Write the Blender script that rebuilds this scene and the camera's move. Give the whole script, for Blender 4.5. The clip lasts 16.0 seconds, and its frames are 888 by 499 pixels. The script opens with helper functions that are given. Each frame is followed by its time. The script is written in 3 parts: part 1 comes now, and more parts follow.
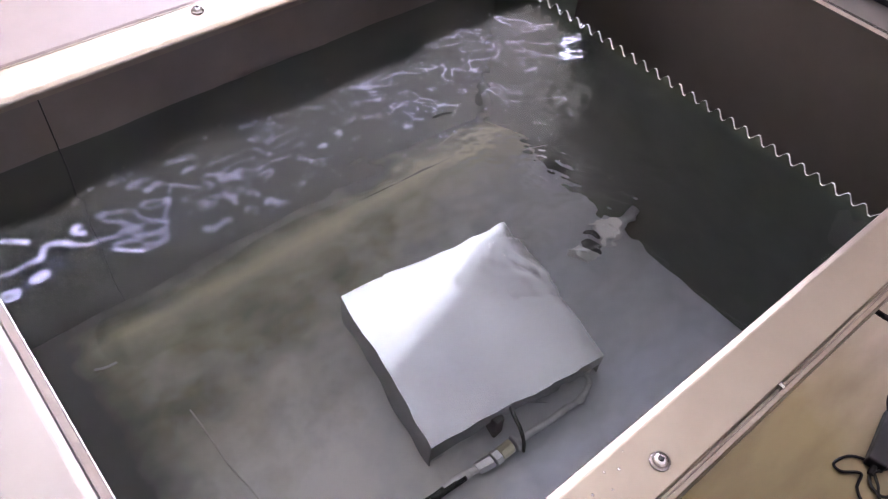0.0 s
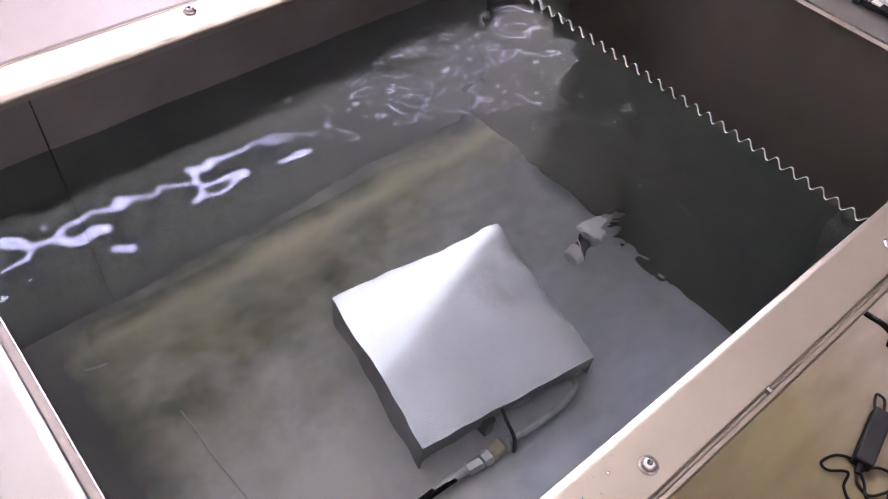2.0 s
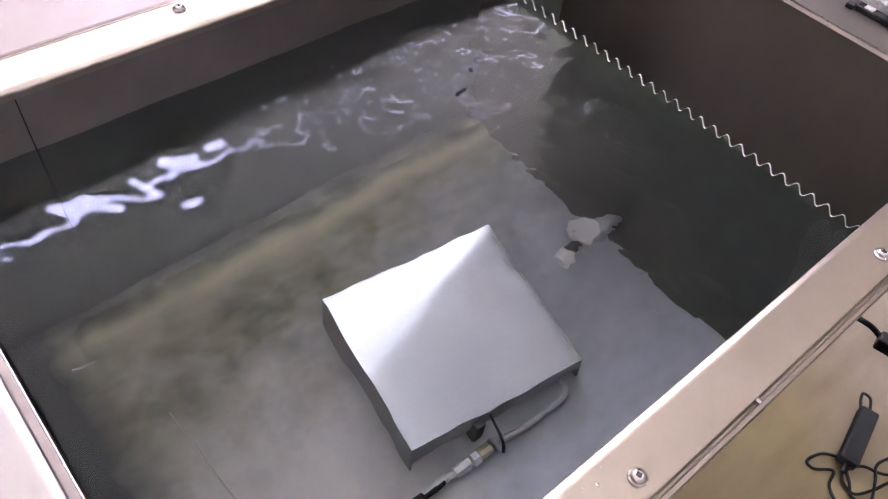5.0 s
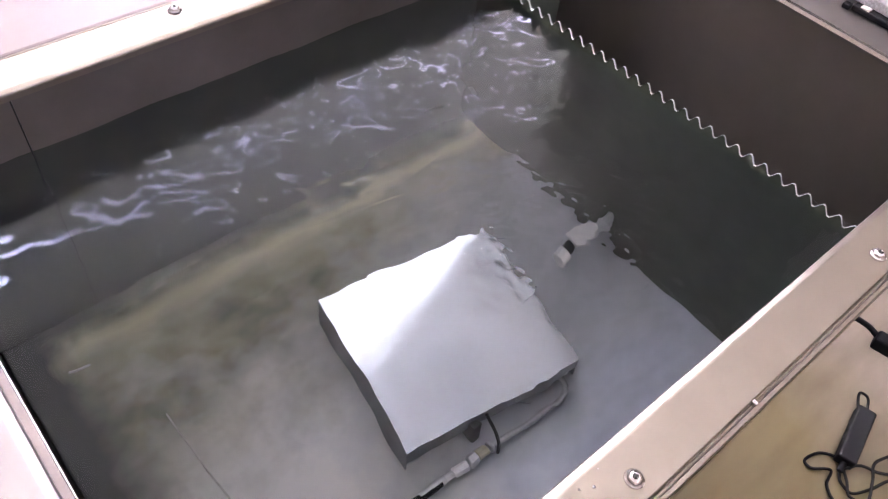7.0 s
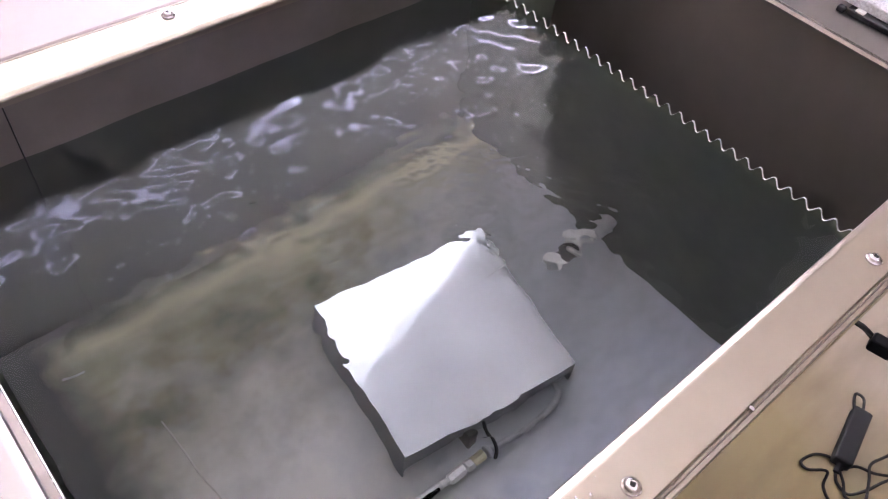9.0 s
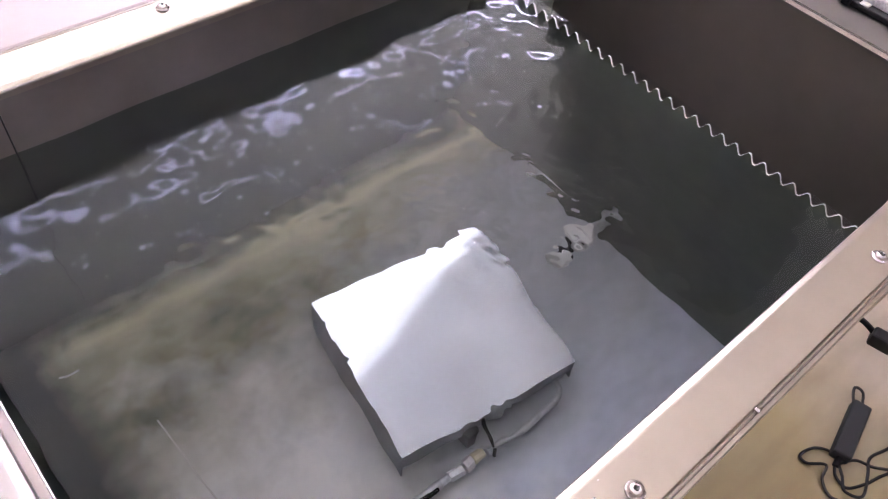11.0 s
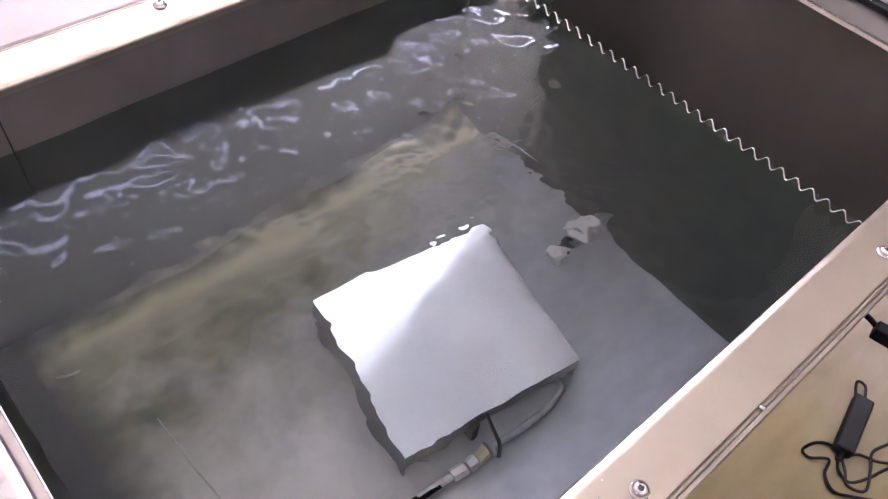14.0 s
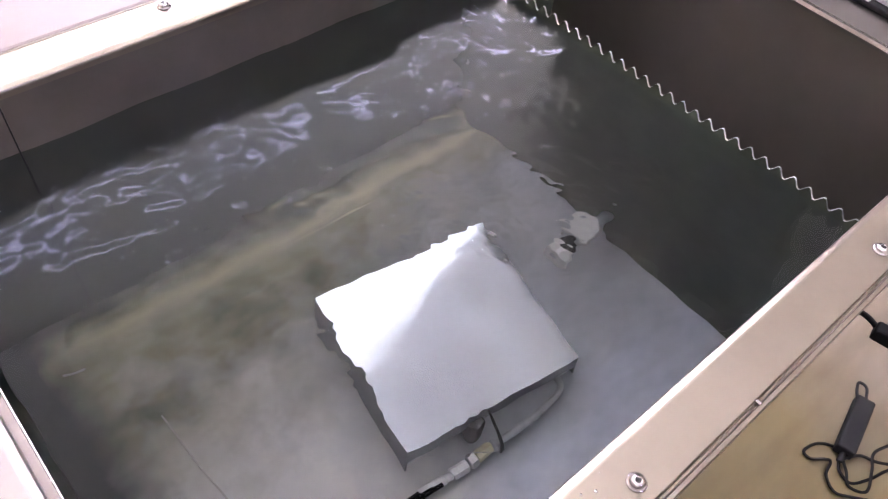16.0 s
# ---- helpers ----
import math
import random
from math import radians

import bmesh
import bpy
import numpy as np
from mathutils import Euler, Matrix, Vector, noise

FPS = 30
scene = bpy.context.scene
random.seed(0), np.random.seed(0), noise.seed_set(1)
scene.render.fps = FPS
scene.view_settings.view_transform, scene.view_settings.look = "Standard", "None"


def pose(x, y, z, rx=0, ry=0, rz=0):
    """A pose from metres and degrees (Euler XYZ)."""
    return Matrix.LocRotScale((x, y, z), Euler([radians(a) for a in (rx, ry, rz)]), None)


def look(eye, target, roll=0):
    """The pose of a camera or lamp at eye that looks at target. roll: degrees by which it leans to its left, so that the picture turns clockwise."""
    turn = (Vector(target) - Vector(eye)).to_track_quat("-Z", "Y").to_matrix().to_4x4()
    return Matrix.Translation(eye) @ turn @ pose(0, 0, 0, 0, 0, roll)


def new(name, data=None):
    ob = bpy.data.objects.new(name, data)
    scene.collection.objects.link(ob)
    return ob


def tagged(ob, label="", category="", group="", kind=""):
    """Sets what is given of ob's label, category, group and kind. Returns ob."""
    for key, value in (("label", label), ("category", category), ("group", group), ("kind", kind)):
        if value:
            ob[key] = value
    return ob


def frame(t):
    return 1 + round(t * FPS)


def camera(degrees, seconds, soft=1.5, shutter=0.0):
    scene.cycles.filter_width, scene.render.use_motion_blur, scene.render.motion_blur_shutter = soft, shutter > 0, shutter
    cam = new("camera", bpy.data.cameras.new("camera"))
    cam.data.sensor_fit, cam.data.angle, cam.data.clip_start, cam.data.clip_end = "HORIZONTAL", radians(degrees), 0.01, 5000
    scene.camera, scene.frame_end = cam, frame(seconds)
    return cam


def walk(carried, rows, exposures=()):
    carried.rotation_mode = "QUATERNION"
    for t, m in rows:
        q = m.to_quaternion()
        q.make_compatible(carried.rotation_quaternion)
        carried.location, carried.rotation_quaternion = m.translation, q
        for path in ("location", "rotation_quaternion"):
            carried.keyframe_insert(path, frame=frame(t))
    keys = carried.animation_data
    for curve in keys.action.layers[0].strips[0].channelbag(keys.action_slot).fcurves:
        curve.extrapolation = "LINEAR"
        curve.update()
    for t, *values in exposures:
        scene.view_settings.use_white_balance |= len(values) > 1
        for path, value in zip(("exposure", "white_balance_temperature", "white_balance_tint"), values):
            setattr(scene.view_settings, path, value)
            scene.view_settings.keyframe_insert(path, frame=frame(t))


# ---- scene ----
cam = camera(59.8, 16.0, soft=1.2)

PATH = [
    (0, (-0.239, -0.056, 0.406), (0.665, 0.89, -1.107), 5.2),
    (0.5, (-0.239, -0.056, 0.407), (0.665, 0.887, -1.107), 5.4),
    (1, (-0.239, -0.055, 0.408), (0.659, 0.881, -1.114), 5.6),
    (1.5, (-0.24, -0.053, 0.409), (0.665, 0.874, -1.115), 6.1),
    (2, (-0.238, -0.054, 0.411), (0.679, 0.872, -1.106), 6.2),
    (2.5, (-0.235, -0.052, 0.414), (0.683, 0.871, -1.104), 6.3),
    (3, (-0.233, -0.051, 0.414), (0.69, 0.874, -1.101), 6.4),
    (3.5, (-0.232, -0.049, 0.415), (0.693, 0.866, -1.104), 6.9),
    (4, (-0.232, -0.047, 0.415), (0.694, 0.856, -1.111), 7.4),
    (6.5, (-0.231, -0.045, 0.417), (0.696, 0.847, -1.115), 7.7),
    (7, (-0.23, -0.045, 0.416), (0.699, 0.846, -1.114), 7.7),
    (7.5, (-0.229, -0.045, 0.418), (0.705, 0.849, -1.108), 7.7),
    (8, (-0.228, -0.044, 0.417), (0.709, 0.847, -1.109), 7.8),
    (8.5, (-0.227, -0.044, 0.418), (0.71, 0.845, -1.109), 7.8),
    (9, (-0.227, -0.042, 0.417), (0.711, 0.844, -1.111), 7.8),
    (11.5, (-0.22, -0.032, 0.412), (0.71, 0.834, -1.133), 8.1),
    (12, (-0.219, -0.031, 0.411), (0.705, 0.839, -1.134), 7.9),
    (12.5, (-0.219, -0.031, 0.411), (0.708, 0.835, -1.135), 8.1),
    (13, (-0.218, -0.029, 0.41), (0.708, 0.834, -1.138), 8.1),
    (13.5, (-0.219, -0.029, 0.411), (0.707, 0.832, -1.139), 8.0),
    (14, (-0.219, -0.03, 0.411), (0.706, 0.83, -1.14), 7.8),
    (14.5, (-0.219, -0.033, 0.411), (0.707, 0.831, -1.137), 7.7),
    (15, (-0.22, -0.035, 0.411), (0.707, 0.83, -1.136), 7.7),
    (15.5, (-0.222, -0.036, 0.413), (0.704, 0.831, -1.134), 7.7),
    (16, (-0.223, -0.037, 0.413), (0.702, 0.834, -1.132), 7.5),
]
walk(cam, [(t, look(eye, target, roll)) for t, eye, target, roll in PATH],
     exposures=[(0.0, -0.47), (4.0, -0.47), (6.5, -0.27), (11.0, -0.22), (16.0, -0.22)])

# ---- world and light ----
world = bpy.data.worlds.new("world")
scene.world = world
world.use_nodes = True
world.node_tree.nodes["Background"].inputs["Color"].default_value = (0.75, 0.72, 0.75, 1)
world.node_tree.nodes["Background"].inputs["Strength"].default_value = 0.02
UP_GLOW = 720.0
DOWN_GLOW = 60.0
WATER = -0.0642
BED = -0.40


# ---- materials ----
def nodes(name):
    mat = bpy.data.materials.new(name)
    mat.use_nodes = True
    tree = mat.node_tree
    return mat, tree, tree.nodes["Principled BSDF"]


def noise_node(tree, scale, detail=4.0, stretch=(1, 1, 1), rough=0.55, world_space=False):
    if world_space:
        src = tree.nodes.new("ShaderNodeNewGeometry").outputs["Position"]
    else:
        src = tree.nodes.new("ShaderNodeTexCoord").outputs["Object"]
    mp = tree.nodes.new("ShaderNodeMapping")
    mp.inputs["Scale"].default_value = stretch
    tree.links.new(src, mp.inputs["Vector"])
    n = tree.nodes.new("ShaderNodeTexNoise")
    n.inputs["Scale"].default_value = scale
    n.inputs["Detail"].default_value = detail
    n.inputs["Roughness"].default_value = rough
    tree.links.new(mp.outputs["Vector"], n.inputs["Vector"])
    return n.outputs["Fac"]


def ramp(tree, fac, stops):
    r = tree.nodes.new("ShaderNodeValToRGB")
    e = r.color_ramp.elements
    while len(e) < len(stops):
        e.new(0.5)
    for el, (p, c) in zip(e, stops):
        el.position = p
        el.color = (*c, 1) if len(c) == 3 else (c[0], c[0], c[0], 1)
    tree.links.new(fac, r.inputs["Fac"])
    return r.outputs["Color"]


def mix(tree, fac, a, b, mode="MIX"):
    m = tree.nodes.new("ShaderNodeMix")
    m.data_type, m.blend_type = "RGBA", mode
    for sock, val in ((m.inputs[0], fac), (m.inputs[6], a), (m.inputs[7], b)):
        if isinstance(val, (int, float)):
            sock.default_value = val
        elif isinstance(val, tuple):
            sock.default_value = (*val, 1)
        else:
            tree.links.new(val, sock)
    return m.outputs[2]


def math_node(tree, op, a, b=None, c=None):
    m = tree.nodes.new("ShaderNodeMath")
    m.operation = op
    for i, val in enumerate((a, b, c)):
        if val is None:
            continue
        if isinstance(val, (int, float)):
            m.inputs[i].default_value = val
        else:
            tree.links.new(val, m.inputs[i])
    return m.outputs[0]


def bump(tree, bsdf, height, strength, distance):
    b = tree.nodes.new("ShaderNodeBump")
    b.inputs["Strength"].default_value = strength
    b.inputs["Distance"].default_value = distance
    tree.links.new(height, b.inputs["Height"])
    tree.links.new(b.outputs["Normal"], bsdf.inputs["Normal"])


def position(tree, axis):
    s = tree.nodes.new("ShaderNodeSeparateXYZ")
    tree.links.new(tree.nodes.new("ShaderNodeNewGeometry").outputs["Position"], s.inputs[0])
    return s.outputs[axis]


def steel(name, base, rough, brush=(1, 60, 60), spread=0.08, grain=0.02):
    """Brushed stainless steel with a light haze of smears."""
    mat, t, b = nodes(name)
    fine = noise_node(t, 22, 6, brush, 0.7)
    smear = noise_node(t, 9, 5, (1, 1, 1), 0.6)
    dark = tuple(v * 0.82 for v in base)
    col = mix(t, ramp(t, smear, [(0.3, (0,)), (0.72, (1,))]), dark, base)
    t.links.new(col, b.inputs["Base Color"])
    b.inputs["Metallic"].default_value = 1.0
    r = math_node(t, "MULTIPLY_ADD", fine, spread, rough - spread / 2)
    r = math_node(t, "MULTIPLY_ADD", smear, spread, r)
    t.links.new(r, b.inputs["Roughness"])
    bump(t, b, fine, grain, 0.001)
    return mat


def plain(name, base, rough, scale=40, vary=0.25, metallic=0.0, relief=0.1):
    mat, t, b = nodes(name)
    n = noise_node(t, scale, 5)
    m = noise_node(t, scale / 9, 3)
    f = math_node(t, "ADD", math_node(t, "MULTIPLY", n, 0.5), math_node(t, "MULTIPLY", m, 0.5))
    lo = tuple(v * (1 - vary) for v in base)
    hi = tuple(min(1, v * (1 + vary * 0.6)) for v in base)
    t.links.new(ramp(t, f, [(0.3, lo), (0.7, hi)]), b.inputs["Base Color"])
    b.inputs["Roughness"].default_value = rough
    b.inputs["Metallic"].default_value = metallic
    bump(t, b, n, relief, 0.001)
    return mat


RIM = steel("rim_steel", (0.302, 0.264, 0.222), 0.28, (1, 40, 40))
# same steel, colour lowered to hold back the light on the side flanges
RIM_Y = steel("rim_steel_crossways_dimmed", (0.222, 0.206, 0.198), 0.36, (40, 1, 40))
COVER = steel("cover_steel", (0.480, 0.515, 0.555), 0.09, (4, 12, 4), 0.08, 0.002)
TROUGH = steel("trough_steel", (0.245, 0.214, 0.198), 0.42, (30, 30, 1), 0.12)
TROUGH.node_tree.nodes["Principled BSDF"].inputs["Metallic"].default_value = 0.85
BOLT = steel("bolt_steel", (0.62, 0.60, 0.60), 0.22, (1, 1, 1))


def wall_material():
    """Steel above the waterline, a dull grey-green film on it below."""
    mat, t, b = nodes("tank_wall_steel")
    fine = noise_node(t, 20, 6, (40, 40, 1.5), 0.7)
    blot = noise_node(t, 14, 5)
    z = position(t, "Z")
    edge = math_node(t, "MULTIPLY_ADD", blot, 0.010, z)
    wet = math_node(t, "LESS_THAN", edge, WATER + 0.004)
    dry = ramp(t, blot, [(0.3, (0.195, 0.170, 0.158)), (0.7, (0.250, 0.219, 0.206))])
    film = ramp(t, blot, [(0.3, (0.048, 0.057, 0.042)), (0.75, (0.070, 0.081, 0.062))])
    t.links.new(mix(t, wet, dry, film), b.inputs["Base Color"])
    t.links.new(math_node(t, "MULTIPLY_ADD", wet, -0.72, 0.9), b.inputs["Metallic"])
    r = math_node(t, "MULTIPLY_ADD", fine, 0.12, 0.36)
    t.links.new(math_node(t, "MULTIPLY_ADD", wet, 0.2, r), b.inputs["Roughness"])
    bump(t, b, fine, 0.03, 0.001)
    return mat


def bed_material():
    """Grey tank bottom under a drifted film of brown sediment, palest along the crest of its bank."""
    mat, t, b = nodes("tank_bed")
    x, y = position(t, "X"), position(t, "Y")
    big = noise_node(t, 9, 5, (1, 1, 1), 0.6, world_space=True)
    mid = noise_node(t, 26, 6, (1, 1.6, 1), 0.6, world_space=True)
    fine = noise_node(t, 160, 4, world_space=True)
    wisp = noise_node(t, 12, 5, (1, 1, 1), 0.6, world_space=True)
    side = math_node(t, "MULTIPLY_ADD", x, -0.8, math_node(t, "MULTIPLY", y, 4.2))
    drift = math_node(t, "ADD", side, math_node(t, "MULTIPLY_ADD", big, 1.3, -1.60))
    cover = ramp(t, drift, [(0.20, (0,)), (0.85, (1,))])
    metal = ramp(t, mid, [(0.3, (0.440, 0.468, 0.482)), (0.7, (0.545, 0.575, 0.592))])
    # bare bottom paler and warmer towards -x, broken up by noise
    paler = math_node(t, "MULTIPLY_ADD", x, -4.0, math_node(t, "MULTIPLY_ADD", wisp, 1.6, -0.18))
    metal = mix(t, ramp(t, paler, [(0.15, (0,)), (0.95, (1,))]), metal, (0.830, 0.812, 0.745))
    mud = ramp(t, mid, [(0.30, (0.210, 0.203, 0.108)), (0.55, (0.325, 0.314, 0.190)), (0.78, (0.450, 0.434, 0.298))])
    patch = ramp(t, noise_node(t, 13, 4, (1, 1.3, 1), 0.55, world_space=True), [(0.47, (0,)), (0.66, (1,))])
    mud = mix(t, math_node(t, "MULTIPLY", patch, 0.95), mud, (0.072, 0.080, 0.028))
    col = mix(t, cover, metal, mud)
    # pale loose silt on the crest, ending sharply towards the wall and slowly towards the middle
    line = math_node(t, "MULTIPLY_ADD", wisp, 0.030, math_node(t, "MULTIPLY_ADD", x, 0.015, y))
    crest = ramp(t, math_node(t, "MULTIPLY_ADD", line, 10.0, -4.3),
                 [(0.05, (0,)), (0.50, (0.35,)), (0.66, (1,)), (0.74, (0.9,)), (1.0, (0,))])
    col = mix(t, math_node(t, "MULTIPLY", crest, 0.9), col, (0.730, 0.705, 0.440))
    # shade by the left wall painted into the bed; also darker towards the back
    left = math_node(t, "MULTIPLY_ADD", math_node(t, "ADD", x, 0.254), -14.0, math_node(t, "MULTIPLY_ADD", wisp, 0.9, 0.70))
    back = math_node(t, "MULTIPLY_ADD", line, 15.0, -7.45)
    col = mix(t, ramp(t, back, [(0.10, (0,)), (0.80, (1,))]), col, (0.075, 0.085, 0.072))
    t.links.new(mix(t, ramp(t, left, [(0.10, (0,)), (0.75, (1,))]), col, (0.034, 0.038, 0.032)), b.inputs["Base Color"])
    b.inputs["Roughness"].default_value = 0.7
    bump(t, b, fine, 0.15, 0.001)
    return mat


def clear_material(name, ior, colour):
    """Clear, slightly green water; the waves are in the mesh."""
    mat, t, b = nodes(name)
    t.nodes.remove(b)
    g = t.nodes.new("ShaderNodeBsdfGlass")
    g.inputs["IOR"].default_value = ior
    g.inputs["Roughness"].default_value = 0.0
    g.inputs["Color"].default_value = (*colour, 1)
    t.links.new(g.outputs[0], t.nodes["Material Output"].inputs["Surface"])
    return mat


def floor_material():
    """Yellowed vinyl floor with dark drag marks and pale worn areas."""
    mat, t, b = nodes("vinyl_floor")
    big = noise_node(t, 3.2, 4, (1, 1.5, 1), 0.5)
    mid = noise_node(t, 5, 4, (1, 3.0, 1), 0.45)
    fine = noise_node(t, 220, 3)
    x, y = position(t, "X"), position(t, "Y")
    worn = math_node(t, "MULTIPLY_ADD", x, 1.6, math_node(t, "MULTIPLY_ADD", big, 0.9, -1.55))
    col = mix(t, ramp(t, worn, [(0.2, (0,)), (0.75, (1,))]), (0.146, 0.117, 0.052), (0.218, 0.185, 0.143))
    stain = ramp(t, mid, [(0.26, (0.62, 0.58, 0.50)), (0.62, (1, 1, 1))])
    col = mix(t, 1.0, col, stain, "MULTIPLY")
    t.links.new(col, b.inputs["Base Color"])
    t.links.new(math_node(t, "MULTIPLY_ADD", mid, 0.2, 0.35), b.inputs["Roughness"])
    bump(t, b, fine, 0.08, 0.001)
    return mat


def glow(name, colour, strength):
    mat, t, b = nodes(name)
    b.inputs["Base Color"].default_value = (0.8, 0.8, 0.8, 1)
    b.inputs["Emission Color"].default_value = (*colour, 1)
    b.inputs["Emission Strength"].default_value = strength
    return mat


WALL = wall_material()
MUD_BED = bed_material()
WATER_MAT = clear_material("water", 1.333, (0.925, 0.948, 0.968))
RIPPLE_MAT = clear_material("ripple_water", 1.08, (1, 1, 1))
VINYL = floor_material()
UPLIGHT = glow("uplight_glow", (0.930, 0.885, 1.015), UP_GLOW)
TUBE = glow("diffuser_glow", (0.62, 0.61, 1.0), DOWN_GLOW)
CEILING = plain("ceiling_paint", (0.880, 0.853, 0.822), 0.9, 30, 0.05)
PLASTER = plain("wall_paint", (0.527, 0.468, 0.408), 0.85, 20, 0.08)
DARK_PAINT = plain("brown_block_paint", (0.075, 0.065, 0.058), 0.85, 20, 0.1)
LAMINATE = plain("pink_grey_laminate", (0.216, 0.175, 0.173), 0.35, 60, 0.06, relief=0.03)
BLACK = plain("black_plastic", (0.010, 0.010, 0.011), 0.55, 90, 0.3)
RUBBER = plain("black_cable", (0.008, 0.008, 0.009), 0.7, 90, 0.3)
WHITE = plain("white_plastic", (0.80, 0.80, 0.76), 0.4, 50, 0.12)
PALE = plain("pale_wire", (0.62, 0.60, 0.52), 0.5, 90, 0.15)
BRASS = plain("brass_fitting", (0.66, 0.63, 0.42), 0.4, 120, 0.3, 0.3)
GALV = plain("galvanised_pipe", (0.76, 0.76, 0.74), 0.42, 150, 0.35, 0.3)
DULL = plain("dull_tube", (0.52, 0.54, 0.54), 0.45, 120, 0.3, 0.3)
FILM = plain("grey_green_film", (0.062, 0.076, 0.052), 0.55, 25, 0.3, relief=0.02)
DARK = plain("dark_recess", (0.03, 0.03, 0.03), 0.7, 60, 0.2)
# the cover's own steel, darkened in colour for its shaded sides
SHADED_SIDE = plain("shaded_side_steel", (0.190, 0.203, 0.208), 0.5, 30, 0.4, 0.2)
FROST = plain("mottled_silver", (0.72, 0.74, 0.80), 0.4, 420, 0.5, 0.4, relief=0.5)
STAND = plain("grey_steel_frame", (0.25, 0.25, 0.26), 0.5, 40, 0.15, 0.4)


for dark in (BLACK, RUBBER):
    dark.node_tree.nodes["Principled BSDF"].inputs["Specular IOR Level"].default_value = 0.05


# ---- mesh helpers ----
def link(name, bm, mat, parent=None, label="", smooth=False):
    me = bpy.data.meshes.new(name)
    bm.normal_update()
    bm.to_mesh(me)
    bm.free()
    if smooth:
        for p in me.polygons:
            p.use_smooth = True
    me.materials.append(mat)
    ob = new(name, me)
    if parent is not None:
        ob.parent = parent
    if label:
        tagged(ob, label)
    return ob


def part(name, bm, mat, parent, label="", smooth=False):
    return link(name, bm, mat, parent, label, smooth)


def thing(name, label, category, group="", kind=""):
    return tagged(new(name), label, category, group, kind)


def block(x0, x1, y0, y1, z0, z1, bevel=0.0, bm=None, segments=2):
    bm = bm or bmesh.new()
    made = bmesh.ops.create_cube(bm, size=1)["verts"]
    bmesh.ops.scale(bm, vec=(x1 - x0, y1 - y0, z1 - z0), verts=made)
    bmesh.ops.translate(bm, vec=((x0 + x1) / 2, (y0 + y1) / 2, (z0 + z1) / 2), verts=made)
    if bevel:
        edges = list({e for v in made for e in v.link_edges})
        bmesh.ops.bevel(bm, geom=edges, offset=bevel, segments=segments, affect="EDGES", profile=0.5)
    return bm


def extrude_profile(points, axis, a, b):
    """A closed outline (list of pairs) drawn out along 'x' or 'y' from a to b."""
    bm = bmesh.new()

    def at(p, s):
        return (s, p[0], p[1]) if axis == "x" else (p[0], s, p[1])
    one = [bm.verts.new(at(p, a)) for p in points]
    two = [bm.verts.new(at(p, b)) for p in points]
    n = len(points)
    bm.faces.new(one)
    bm.faces.new(two[::-1])
    for i in range(n):
        bm.faces.new((one[i], two[i], two[(i + 1) % n], one[(i + 1) % n]))
    bmesh.ops.recalc_face_normals(bm, faces=bm.faces)
    return bm


def lathe(profile, segments=24, bm=None, m=None):
    """Turns (radius, height) pairs about z; m places the result."""
    bm = bm or bmesh.new()
    m = m or Matrix()
    rings = []
    for r, h in profile:
        if r < 1e-6:
            rings.append([bm.verts.new(m @ Vector((0, 0, h)))])
        else:
            rings.append([bm.verts.new(m @ Vector((r * math.cos(2 * math.pi * i / segments), r * math.sin(2 * math.pi * i / segments), h))) for i in range(segments)])
    for lo, hi in zip(rings, rings[1:]):
        for i in range(segments):
            j = (i + 1) % segments
            if len(lo) == 1 and len(hi) > 1:
                bm.faces.new((lo[0], hi[j], hi[i]))
            elif len(hi) == 1 and len(lo) > 1:
                bm.faces.new((lo[i], lo[j], hi[0]))
            elif len(lo) > 1:
                bm.faces.new((lo[i], lo[j], hi[j], hi[i]))
    return bm


def along(p, q):
    """The pose that puts z on the line from p to q."""
    p, q = Vector(p), Vector(q)
    return Matrix.Translation(p) @ (q - p).to_track_quat("Z", "Y").to_matrix().to_4x4()


def rod(p, q, r, segments=20, bm=None, bevel=0.0):
    h = (Vector(q) - Vector(p)).length
    b = bevel or r * 0.12
    return lathe([(0, 0), (r - b, 0), (r, b), (r, h - b), (r - b, h), (0, h)], segments, bm, along(p, q))


def spline(points, steps=8):
    """Catmull-Rom through the points."""
    P = [Vector(p) for p in points]
    P = [P[0] * 2 - P[1]] + P + [P[-1] * 2 - P[-2]]
    out = []
    for a, b, c, d in zip(P, P[1:], P[2:], P[3:]):
        for k in range(steps):
            s = k / steps
            out.append(0.5 * ((2 * b) + (c - a) * s + (2 * a - 5 * b + 4 * c - d) * s * s + (3 * b - a - 3 * c + d) * s ** 3))
    return out + [P[-2]]


def hose(points, r, segments=10, steps=8):
    line = spline(points, steps)
    bm = bmesh.new()
    rings = []
    side = Vector((0, 0, 1))
    for i, p in enumerate(line):
        d = (line[min(i + 1, len(line) - 1)] - line[max(i - 1, 0)]).normalized()
        u = d.cross(side)
        u = u.normalized() if u.length > 0.05 else d.orthogonal().normalized()
        v = u.cross(d)
        rings.append([bm.verts.new(p + r * (u * math.cos(2 * math.pi * k / segments) + v * math.sin(2 * math.pi * k / segments))) for k in range(segments)])
    for lo, hi in zip(rings, rings[1:]):
        for k in range(segments):
            bm.faces.new((lo[k], lo[(k + 1) % segments], hi[(k + 1) % segments], hi[k]))
    bm.faces.new(rings[0][::-1])
    bm.faces.new(rings[-1])
    bmesh.ops.recalc_face_normals(bm, faces=bm.faces)
    return bm


